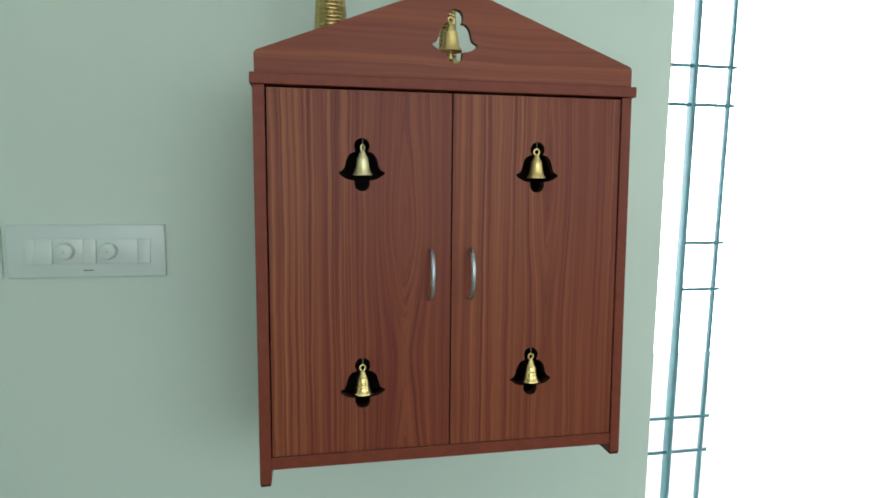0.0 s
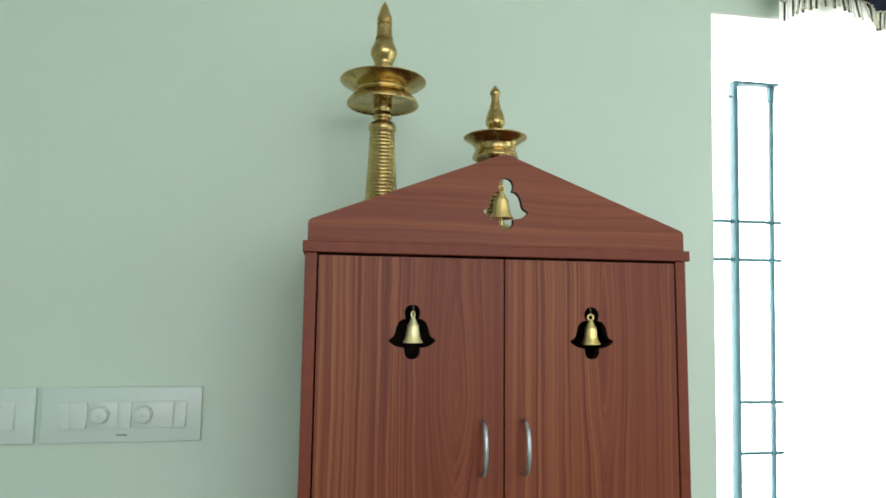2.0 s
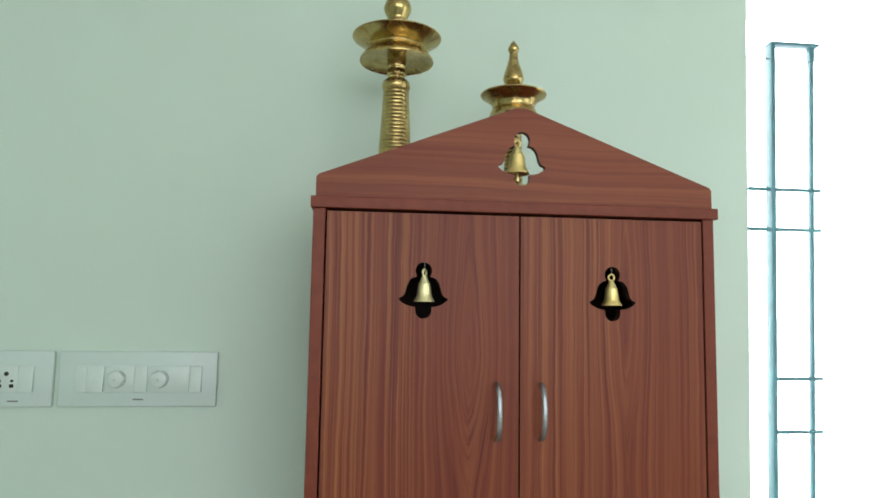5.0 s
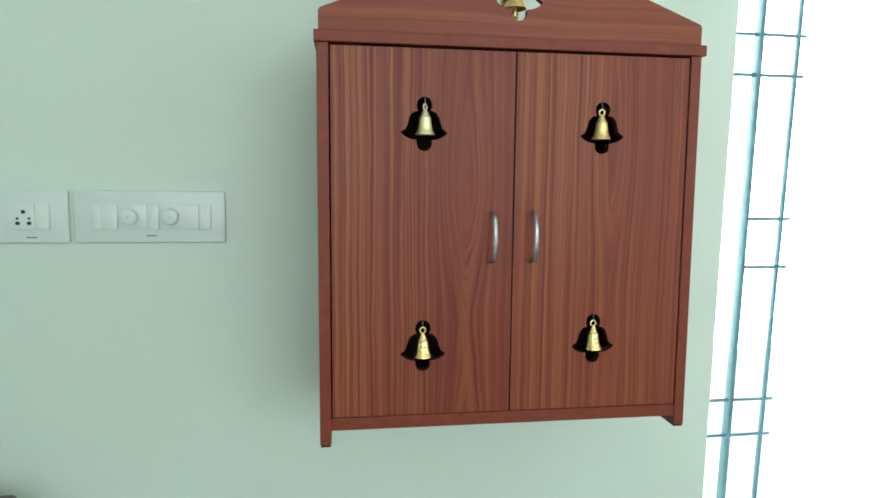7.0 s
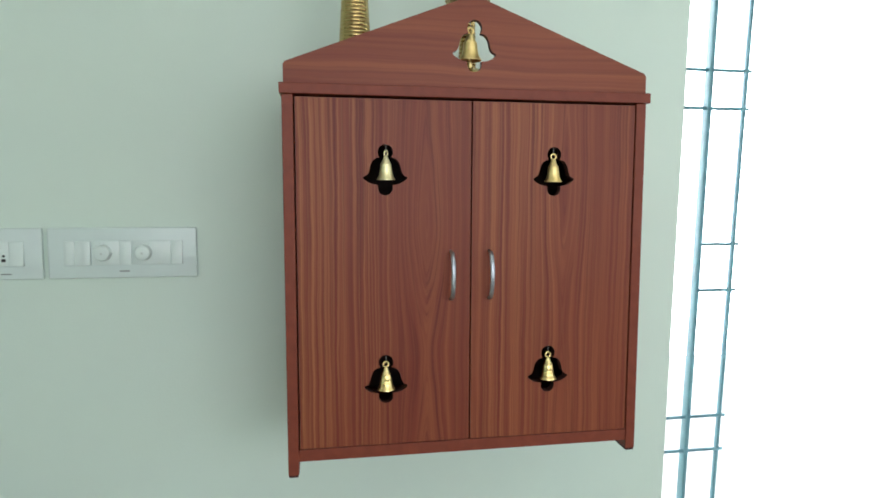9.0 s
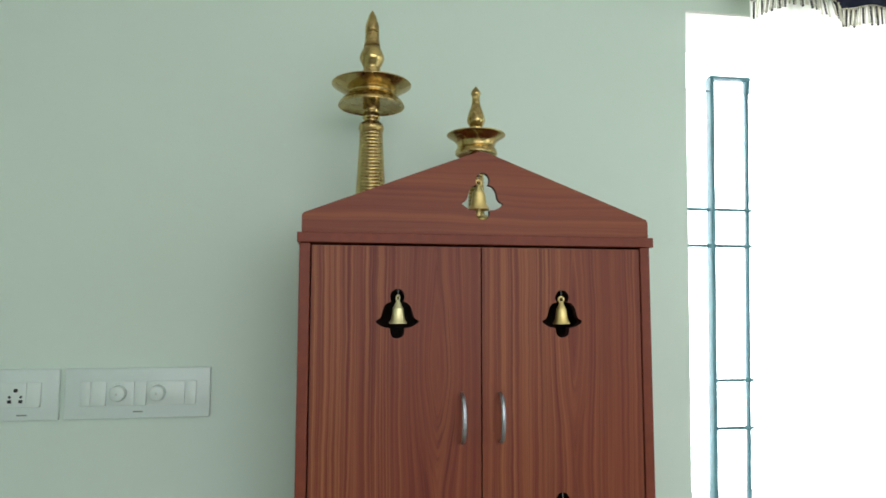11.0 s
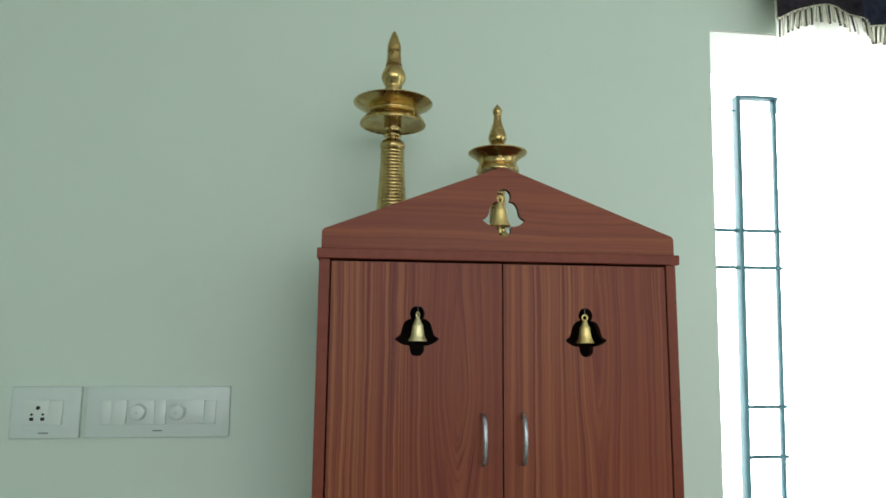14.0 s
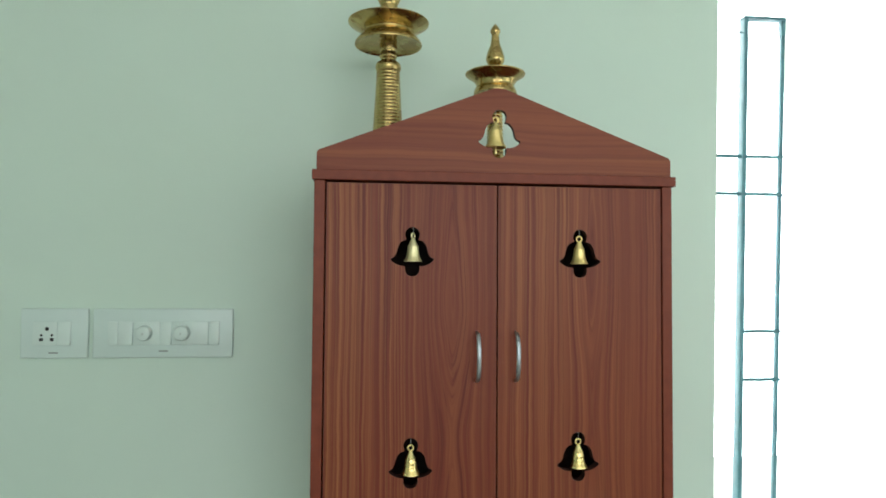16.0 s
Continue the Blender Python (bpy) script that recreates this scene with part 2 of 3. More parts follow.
def finish(name, bm, mat, smooth=0):
    bmesh.ops.recalc_face_normals(bm, faces=bm.faces)
    me = bpy.data.meshes.new(name)
    bm.to_mesh(me)
    bm.free()
    me.materials.append(mat)
    if smooth:
        for p in me.polygons:
            p.use_smooth = True
        me.set_sharp_from_angle(angle=radians(smooth))
    return new(name, me)


def part(name, bm, mat, parent, label="", at=(0, 0, 0), smooth=0):
    ob = finish(name, bm, mat, smooth)
    ob.parent = parent
    ob.location = at
    if label:
        ob["label"] = label
    return ob


def structure(name, bm, mat, label, category):
    return tagged(finish(name, bm, mat), label, category, kind="structure")


def box(x0, x1, y0, y1, z0, z1, r=0.0, bm=None, seg=2):
    b = bm or bmesh.new()
    tmp = bmesh.new()
    bmesh.ops.create_cube(tmp, size=1.0)
    for v in tmp.verts:
        v.co = Vector(((x0 + x1) / 2 + v.co.x * (x1 - x0), (y0 + y1) / 2 + v.co.y * (y1 - y0), (z0 + z1) / 2 + v.co.z * (z1 - z0)))
    if r:
        bmesh.ops.bevel(tmp, geom=list(tmp.edges), offset=r, segments=seg, profile=0.5, affect="EDGES")
    me = bpy.data.meshes.new("tmp")
    tmp.to_mesh(me)
    tmp.free()
    b.from_mesh(me)
    bpy.data.meshes.remove(me)
    return b


def board(outer, holes, y0, y1):
    """A board in the xz plane from y0 to y1, with an outline and holes."""
    bm = bmesh.new()
    loops = [outer] + holes
    tris = tessellate_polygon([[Vector((x, z, 0)) for x, z in lp] for lp in loops])
    flat = [p for lp in loops for p in lp]
    fr = [bm.verts.new((x, y0, z)) for x, z in flat]
    bk = [bm.verts.new((x, y1, z)) for x, z in flat]
    for t in tris:
        bm.faces.new([fr[i] for i in t])
        bm.faces.new([bk[i] for i in reversed(t)])
    k = 0
    for lp in loops:
        n = len(lp)
        for i in range(n):
            a, b = k + i, k + (i + 1) % n
            bm.faces.new((fr[a], fr[b], bk[b], bk[a])).material_index = min(k, 1)
        k += n
    return bm


def lathe(profile, seg=40, bm=None):
    bm = bm or bmesh.new()
    rings = []
    for r, z in profile:
        if r < 1e-5:
            rings.append([bm.verts.new((0, 0, z))])
        else:
            rings.append([bm.verts.new((r * math.cos(2 * math.pi * k / seg), r * math.sin(2 * math.pi * k / seg), z)) for k in range(seg)])
    for a, b in zip(rings, rings[1:]):
        for k in range(seg):
            j = (k + 1) % seg
            if len(a) == 1 and len(b) == 1:
                continue
            if len(a) == 1:
                bm.faces.new((a[0], b[k], b[j]))
            elif len(b) == 1:
                bm.faces.new((a[k], a[j], b[0]))
            else:
                bm.faces.new((a[k], a[j], b[j], b[k]))
    return bm


def tube(points, radius, seg=8, bm=None, flat=1.0, closed=False):
    """A rod along points; flat squeezes it along its second axis."""
    bm = bm or bmesh.new()
    pts = [Vector(p) for p in points]
    n = len(pts)
    rings = []
    for i, p in enumerate(pts):
        a = pts[(i - 1) % n] if (closed or i) else p
        b = pts[(i + 1) % n] if (closed or i < n - 1) else p
        d = (b - a).normalized()
        side = d.cross(Vector((0, 1, 0)))
        if side.length < 0.1:
            side = d.cross(Vector((1, 0, 0)))
        side.normalize()
        up = side.cross(d).normalized()
        rings.append([bm.verts.new(p + side * radius * math.cos(2 * math.pi * k / seg) + up * radius * flat * math.sin(2 * math.pi * k / seg)) for k in range(seg)])
    for i in range(n if closed else n - 1):
        a, b = rings[i], rings[(i + 1) % n]
        for k in range(seg):
            bm.faces.new((a[k], a[(k + 1) % seg], b[(k + 1) % seg], b[k]))
    if not closed:
        bm.faces.new(rings[0]), bm.faces.new(rings[-1])
    return bm


def curve_points(pts, n=6):
    """Catmull-Rom points through pts."""
    out = []
    P = [Vector(p) for p in pts]
    for i in range(len(P) - 1):
        a, b, c, d = P[max(i - 1, 0)], P[i], P[i + 1], P[min(i + 2, len(P) - 1)]
        for k in range(n):
            t = k / n
            out.append(0.5 * ((2 * b) + (c - a) * t + (2 * a - 5 * b + 4 * c - d) * t * t + (3 * b - a - 3 * c + d) * t ** 3))
    return out + [P[-1]]


# ---- the room ----
WY = 1.475                      # room face of the wall with the cabinet
X0, X1, Y0, H = -2.3, 2.6, -2.5, 2.85
WIN = (0.835, 1.95, 0.45, 2.155)  # window opening
LEAN_J = 0.019                  # the jamb leans out by this much at its head

wall = structure("wall_north", board([(X0 - 0.22, 0.0), (X1 + 0.22, 0.0), (X1 + 0.22, H), (X0 - 0.22, H)],
                 [[(WIN[0] - 0.014, WIN[2]), (WIN[1], WIN[2]), (WIN[1], WIN[3]), (WIN[0] + LEAN_J, WIN[3])]], WY, WY + 0.225),
                 WALL, "pale green painted plaster wall with a window opening", "wall")
structure("wall_west", box(X0 - 0.22, X0, Y0, WY, 0, H), WALL, "pale green painted plaster wall", "wall")


def side_wall(name, along, at, far, lo, hi, opening):
    bm = board([(lo, 0.0), (hi, 0.0), (hi, H), (lo, H)], [[(opening[0], opening[2]), (opening[1], opening[2]), (opening[1], opening[3]), (opening[0], opening[3])]], 0, 1)
    for v in bm.verts:
        t = v.co.y
        d = at + (far - at) * t
        v.co = Vector((v.co.x, d, v.co.z)) if along == "x" else Vector((d, v.co.x, v.co.z))
    return structure(name, bm, WALL, "pale green painted plaster wall with a daylit opening", "wall")


lining = thing("window_1", ((WIN[0] + WIN[1]) / 2, WY, WIN[2]), "white-lined window opening with bright daylight behind", "window", kind="structure")
WMX = (WIN[0] + WIN[1]) / 2
part("head_lining", box(WIN[0] + LEAN_J - WMX + 0.001, WIN[1] - WMX - 0.001, 0.002, 0.224, WIN[3] - WIN[2] - 0.004, WIN[3] - WIN[2] + 0.002), WHITE_PAINT, lining)
part("window_sill", box(WIN[0] - WMX, WIN[1] - WMX, -0.015, 0.230, -0.002, 0.018, 0.003), WHITE_PAINT, lining)
side_wall("wall_south", "x", Y0, Y0 - 0.22, X0 - 0.22, X1 + 0.22, (-0.85, 2.55, 1.28, 2.58))
side_wall("wall_east", "y", X1, X1 + 0.22, Y0, WY, (-0.55, 0.75, 0.85, 2.15))
structure("ceiling", box(X0 - 0.22, X1 + 0.22, Y0 - 0.22, WY + 0.225, H, H + 0.15), WHITE_PAINT, "white painted plaster ceiling", "ceiling")
floor = structure("floor", box(X0 - 0.22, X1 + 0.22, Y0 - 0.22, WY + 0.225, -0.15, -0.006), GROUT, "cream ceramic tile floor with narrow joints", "floor")
structure("ground", box(-40, 40, -40, 44, -0.6, -0.5), simple("pale_ground", (0.42, 0.40, 0.36), 0.9, 0, 0.2, 2.0), "pale bare ground outside the house", "ground")
bk = structure("backdrop", box(-8, 11, 7.0, 7.05, -0.5, 9.0), BRIGHT, "plain white glare of the daylight outside", "backdrop")

# ---- the wooden shrine cabinet on the wall ----
FY = 1.166                      # face of its doors
CX0, CX1 = 0.0415, 0.6000       # outer faces of its sides
DZ0, DZ1 = 1.0655, 1.5888        # doors, bottom and top

# half outline of the bell-shaped cut-out, in millimetres from its middle
HALF_BELL = [(0, 37.5), (5.2, 36.2), (9.2, 32.5), (11.2, 27), (10.2, 21), (9.2, 18.2), (14.5, 16.6), (19.6, 11.8), (22.4, 5.2), (23.8, -1.4), (26.8, -7.4), (33, -11.4),
             (28.8, -16.2), (22.2, -20), (15.8, -21.6), (11, -22.2), (11, -27), (9.6, -32), (5.8, -36.2), (0, -37.5)]


def bell_outline(cx, cz, k=1.0):
    pts = [(p.x, p.y) for p in curve_points([(x, z, 0) for x, z in HALF_BELL], 3)]
    # sharp tips and corners keep their own points
    right = [(cx + max(x, 0) * k / 1000, cz + z * k / 1000) for x, z in pts]
    left = [(2 * cx - x, z) for x, z in reversed(right[1:-1])]
    return right + left


cabinet = thing("shrine_cabinet", (0.3205, FY, 1.028), "wall-hung red-brown wood laminate shrine cabinet with closed doors", "cabinet")


def cab(name, bm, mat, label="", smooth=0, parent=None, at=(0, 0, 0)):
    return part(name, bm, mat, parent or cabinet, label, at, smooth)


OX, OZ = 0.3205, 1.028


def rel(x0, x1, y0, y1, z0, z1, r=0.0012):
    return box(x0 - OX, x1 - OX, y0, y1, z0 - OZ, z1 - OZ, r)


DEPTH = WY - FY - 0.001
cab("side_panel", rel(CX0, CX0 + 0.016, 0, DEPTH, 1.025, 1.592), EDGE_WOOD)
cab("side_panel", rel(CX1 - 0.016, CX1, 0, DEPTH, 1.032, 1.592), EDGE_WOOD)
# added dark strips: shade at the raw lower panel ends, put in as colour
for fx, fz in ((CX0, 1.025), (CX1 - 0.016, 1.032)):
    cab("end_shade_strip", rel(fx + 0.001, fx + 0.015, 0.001, DEPTH - 0.002, fz - 0.0035, fz + 0.0005, 0.0005), CUT_EDGE, "dark strip for the shade on the raw bottom edge")
cab("top_board", rel(0.038, 0.606, -0.003, DEPTH, 1.5925, 1.608), EDGE_WOOD, "edge-banded red-brown top board")
cab("bottom_board", rel(CX0 + 0.016, CX1 - 0.016, 0.001, DEPTH, 1.0455, 1.064), EDGE_WOOD)
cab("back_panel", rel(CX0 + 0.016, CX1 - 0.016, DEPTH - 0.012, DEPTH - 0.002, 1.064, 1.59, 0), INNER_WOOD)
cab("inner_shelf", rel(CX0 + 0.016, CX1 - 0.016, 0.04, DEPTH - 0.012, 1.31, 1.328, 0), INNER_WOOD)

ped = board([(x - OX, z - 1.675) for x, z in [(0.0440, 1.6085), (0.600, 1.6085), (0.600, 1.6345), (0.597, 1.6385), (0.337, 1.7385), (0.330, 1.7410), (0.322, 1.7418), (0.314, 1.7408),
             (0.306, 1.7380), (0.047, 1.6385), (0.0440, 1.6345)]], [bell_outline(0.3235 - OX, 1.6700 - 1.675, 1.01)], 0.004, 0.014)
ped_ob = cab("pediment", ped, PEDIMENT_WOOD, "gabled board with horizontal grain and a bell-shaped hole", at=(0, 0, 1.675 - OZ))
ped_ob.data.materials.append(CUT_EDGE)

DOOR_MID = 0.3205
for x0, x1, mat, bells in ((CX0 + 0.0184, DOOR_MID - 0.0012, DOOR_LEFT_WOOD, ((0.1895, 1.4855), (0.1895, 1.168))),
                           (DOOR_MID + 0.0012, CX1 - 0.0180, DOOR_RIGHT_WOOD, ((0.4510, 1.4850), (0.4475, 1.1725)))):
    mx, mz = (x0 + x1) / 2, (DZ0 + DZ1) / 2
    rim = [(x0 - mx, DZ0 - mz), (x1 - mx, DZ0 - mz), (x1 - mx, DZ1 - mz), (x0 - mx, DZ1 - mz)]
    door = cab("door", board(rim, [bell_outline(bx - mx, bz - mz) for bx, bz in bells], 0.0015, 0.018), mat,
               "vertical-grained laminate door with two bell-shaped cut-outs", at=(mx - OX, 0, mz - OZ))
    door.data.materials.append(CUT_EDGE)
    hx = 0.2890 if mx < DOOR_MID else 0.3490
    bow = [(hx - mx, -0.0225 * math.sin(math.pi * k / 16) ** 0.75 + (0.0015 if k in (0, 16) else 0), 1.3265 + 0.0365 * math.cos(math.pi * k / 16) - mz) for k in range(17)]
    bm = tube([(x, y - 0.0005, z) for x, y, z in bow], 0.0028, 10, flat=0.6)
    for v in bm.verts:
        v.co.x = (v.co.x - (hx - mx)) * 1.15 + hx - mx
    part("handle", bm, STEEL, door, "bowed brushed steel handle", smooth=60)


# ---- brass bells hung in the cut-outs ----
def bell(at, size, turn, clapper, wide=1.0, emboss=0, metal=BELL_BRASS):
    b = thing("bell", at, "small cast brass bell hung in a bell-shaped cut-out", "bell", "bells on the shrine cabinet")
    prof = [(0.0, 0.0), (2.6, -0.2), (3.5, -1.5), (5.0, -5.0), (7.0, -9.2), (8.1, -11.0), (8.7, -13.5), (9.3, -18.0), (10.0, -23.5), (10.9, -27.8), (12.4, -31.0), (14.2, -33.3), (14.5, -34.8),
            (13.6, -35.3), (11.8, -33.4), (9.6, -30), (8.4, -24), (6.4, -14), (0.0, -6)]
    k = size / 1000
    part("bell_body", lathe([(r * k * wide, z * k) for r, z in prof], 36), metal, b, smooth=35)
    part("bell_band", lathe([(r * k * wide, z * k) for r, z in ((7.9, -10.6), (8.6, -10.9), (8.9, -11.8), (8.5, -12.8))], 36), metal, b, smooth=60)
    ring = [(4.3 * k * math.cos(a * math.pi / 9) * math.cos(turn), 4.3 * k * math.cos(a * math.pi / 9) * math.sin(turn), 3.6 * k + 4.3 * k * math.sin(a * math.pi / 9)) for a in range(18)]
    part("hanging_ring", tube(ring, 1.45 * k, 8, closed=True), metal, b, smooth=60)
    part("thread", tube([(0, 0, 7.6 * k), (0.0003, 0, 10.2 * k), (0, 0, 17.5 * k)], 0.0005, 6), THREAD, b)
    for mz, mr in ((-19.5, 9.6), (-25.0, 10.3)) if emboss else ():
        for ma in (-1.9, -1.57, -1.24):
            cx, cy = mr * wide * k * math.cos(ma), mr * wide * k * math.sin(ma)
            part("embossed_mark", lathe([(0, (mz + 1.7) * k), (1.1 * k, (mz + 1.2) * k), (1.4 * k, mz * k), (1.1 * k, (mz - 1.2) * k), (0, (mz - 1.7) * k)], 8), metal, b, at=(cx, cy, 0), smooth=60)
    if clapper:
        part("clapper", lathe([(0, -22 * k), (1.9 * k, -23 * k), (2.0 * k, -38 * k), (2.5 * k, -40 * k), (2.5 * k, -44 * k), (0, -45 * k)], 14), metal, b, smooth=50)
    return b


for (x, z), turn, metal in (((0.1905, 1.5055), 0.9, PALE_BRASS), ((0.4500, 1.5040), 0.1, BELL_BRASS), ((0.1895, 1.1868), 0.3, BRIGHT_BRASS), ((0.4480, 1.1915), 0.15, BRIGHT_BRASS)):
    bell((x, FY + 0.003, z), 1.0, turn, 0, 0.97, z < 1.3, metal)
bell((0.3182, FY + 0.010, 1.6885), 1.12, 0.25, 1, 1.05)


# ---- brass oil lamps on top of the cabinet ----
def smooth_profile(pts, n=5):
    return [(max(p.x, 0.0), p.y) for p in curve_points([(r, z, 0) for r, z in pts], n)]


def ribbed(r0, z0, r1, z1, pitch, depth, belly=0.0):
    out, n = [], int(abs(z1 - z0) / pitch)
    for i in range(n * 6 + 1):
        t = i / (n * 6)
        out.append((r0 + (r1 - r0) * t ** 1.15 + belly * math.sin(math.pi * t) + depth * abs(math.sin(math.pi * n * t)) - depth, z0 + (z1 - z0) * t))
    return out


TOP = 1.608
tall = thing("oil_lamp", (0.1525, 1.298, TOP), "tall polished brass standing oil lamp with ribbed stem", "oil lamp", "oil lamps on the cabinet")
A = lambda pts: [(r, z - TOP) for r, z in pts]
part("base", lathe(A([(0.0, 1.609), (0.060, 1.609), (0.0615, 1.612), (0.060, 1.616)] + smooth_profile([(0.060, 1.616), (0.052, 1.622), (0.036, 1.629), (0.0300, 1.640)]) + [(0.0, 1.640)]), 48), LAMP_BRASS, tall, smooth=40)
part("stem", lathe(A([(0.0, 1.800)] + ribbed(0.0203, 1.7995, 0.0296, 1.640, 0.0057, 0.0010) + [(0.0, 1.639)]), 44), LAMP_BRASS, tall, "ribbed brass stem", smooth=50)
part("collar", lathe(A([(0.0, 1.8545)] + smooth_profile([(0.0150, 1.8545), (0.0150, 1.842), (0.0148, 1.838), (0.0135, 1.834), (0.0150, 1.829), (0.0152, 1.825), (0.0125, 1.821), (0.0128, 1.818)]) +
     smooth_profile([(0.0175, 1.8165), (0.0211, 1.8125), (0.0222, 1.807), (0.0210, 1.802), (0.0194, 1.7985)]) + [(0.0, 1.7980)]), 40), LAMP_BRASS, tall, smooth=50)
part("oil_bowl", lathe(A([(0.0, 1.8650)] + smooth_profile([(0.030, 1.8658), (0.047, 1.8735), (0.060, 1.8815), (0.0665, 1.8853)]) + smooth_profile([(0.0685, 1.8862), (0.0698, 1.8850), (0.0685, 1.8832), (0.0615, 1.8788),
     (0.0520, 1.8734), (0.0455, 1.8702), (0.0440, 1.8692)]) + smooth_profile([(0.0432, 1.8694), (0.0432, 1.8663), (0.0448, 1.8619), (0.0490, 1.8581), (0.0515, 1.8566)]) +
     [(0.0520, 1.8560)] + smooth_profile([(0.0530, 1.8553), (0.0556, 1.8522), (0.0575, 1.8487), (0.0580, 1.8465)]) + [(0.0576, 1.8454)] + smooth_profile([(0.0560, 1.8474), (0.0450, 1.8509), (0.0280, 1.8531), (0.0, 1.8535)])), 56), LAMP_BRASS, tall, "flared brass oil bowl", smooth=50)
part("finial", lathe(A([(0.0, 1.8642)] + smooth_profile([(0.0150, 1.8645), (0.0155, 1.885), (0.0152, 1.9100), (0.0151, 1.9160), (0.0174, 1.9215), (0.0211, 1.9300), (0.0213, 1.9370), (0.0179, 1.9460), (0.0146, 1.9530)]) +
     [(0.0128, 1.9537), (0.0147, 1.9545), (0.0147, 1.9553), (0.0126, 1.9560), (0.0144, 1.9568)] + smooth_profile([(0.0143, 1.9570), (0.0128, 1.9680), (0.0122, 1.9790)]) +
     [(0.0106, 1.9796), (0.0124, 1.9804), (0.0124, 1.9813), (0.0105, 1.9820), (0.0122, 1.9829)] + smooth_profile([(0.0121, 1.9830), (0.0119, 1.9930), (0.0092, 2.0020), (0.0052, 2.0135), (0.0, 2.0222)])), 36), LAMP_BRASS, tall, "pointed turned finial", smooth=45)

short = thing("oil_lamp", (0.3395, 1.296, TOP), "short polished brass standing oil lamp behind the gable", "oil lamp", "oil lamps on the cabinet")
part("base", lathe(A([(0.0, 1.609), (0.046, 1.609), (0.0475, 1.612), (0.046, 1.615)] + smooth_profile([(0.046, 1.615), (0.043, 1.624), (0.040, 1.636), (0.034, 1.648), (0.025, 1.655), (0.0165, 1.658)]) + [(0.0, 1.659)]), 40), LAMP_BRASS, short, smooth=45)
part("stem", lathe(A([(0.0, 1.776)] + ribbed(0.0125, 1.776, 0.0155, 1.656, 0.0062, 0.0013) + [(0.0, 1.664)]), 36), LAMP_BRASS, short, "ribbed brass stem", smooth=50)
part("oil_bowl", lathe(A([(0.0, 1.7880)] + smooth_profile([(0.022, 1.7885), (0.036, 1.795), (0.045, 1.7985), (0.0500, 1.8025)]) + smooth_profile([(0.0515, 1.8032), (0.0525, 1.8016), (0.0505, 1.7993), (0.0440, 1.7953), (0.0385, 1.7910), (0.0360, 1.7878)]) +
     smooth_profile([(0.0352, 1.7880), (0.0338, 1.7830), (0.0338, 1.7790), (0.0355, 1.7755)]) + smooth_profile([(0.0360, 1.7748), (0.0372, 1.7715), (0.0378, 1.7680)]) + [(0.0374, 1.7668)] + smooth_profile([(0.0350, 1.7700), (0.0240, 1.7745), (0.0, 1.7755)])), 48), LAMP_BRASS, short, "flared brass oil bowl", smooth=50)
part("finial", lathe(A([(0.0, 1.7882)] + smooth_profile([(0.0120, 1.7885), (0.0105, 1.802), (0.0100, 1.8150), (0.0118, 1.8185), (0.0156, 1.8250), (0.0160, 1.8325), (0.0128, 1.8440), (0.0085, 1.8560), (0.0068, 1.8680), (0.0068, 1.8730)]) +
     [(0.0072, 1.8735), (0.0090, 1.8785), (0.0086, 1.8805), (0.0050, 1.8870), (0.0, 1.8930)]), 30), LAMP_BRASS, short, "pointed turned finial", smooth=45)


# ---- switch plates on the wall ----
PZ = 1.3366                     # their middle height
PH = 0.0920


def wall_plate(x0, x1, label, category):
    p = thing("switch_plate", ((x0 + x1) / 2, WY, PZ), label, category, "switch plates on the wall")
    w = (x1 - x0) / 2
    part("cover", box(-w, w, -0.0095, -0.0006, -PH / 2, PH / 2, 0.0022, seg=3), PLASTIC, p, smooth=40)
    return p, (x0 + x1) / 2


def rocker(p, cx, x0, x1, lift, name="rocker"):
    bm = box(x0 - cx + 0.0003, x1 - cx - 0.0003, -0.0122, -0.0092, -0.0216, 0.0216, 0.0007)
    for v in bm.verts:
        if v.co.y < -0.0105:
            v.co.y -= lift * (0.5 - v.co.z / 0.0432)
    part(name, bm, PLASTIC_KEY, p, smooth=30)


def bezel(p, cx, x0, x1):
    part("module_frame", box(x0 - cx, x1 - cx, -0.0103, -0.0093, -0.0226, 0.0226, 0.0004), PLASTIC, p)


def logo_bar(p, x, dz):
    part("maker_mark", box(x - 0.0085, x + 0.0085, -0.0099, -0.0094, -0.0325 + dz, -0.0302 + dz), PRINT, p, "small grey printed bar")


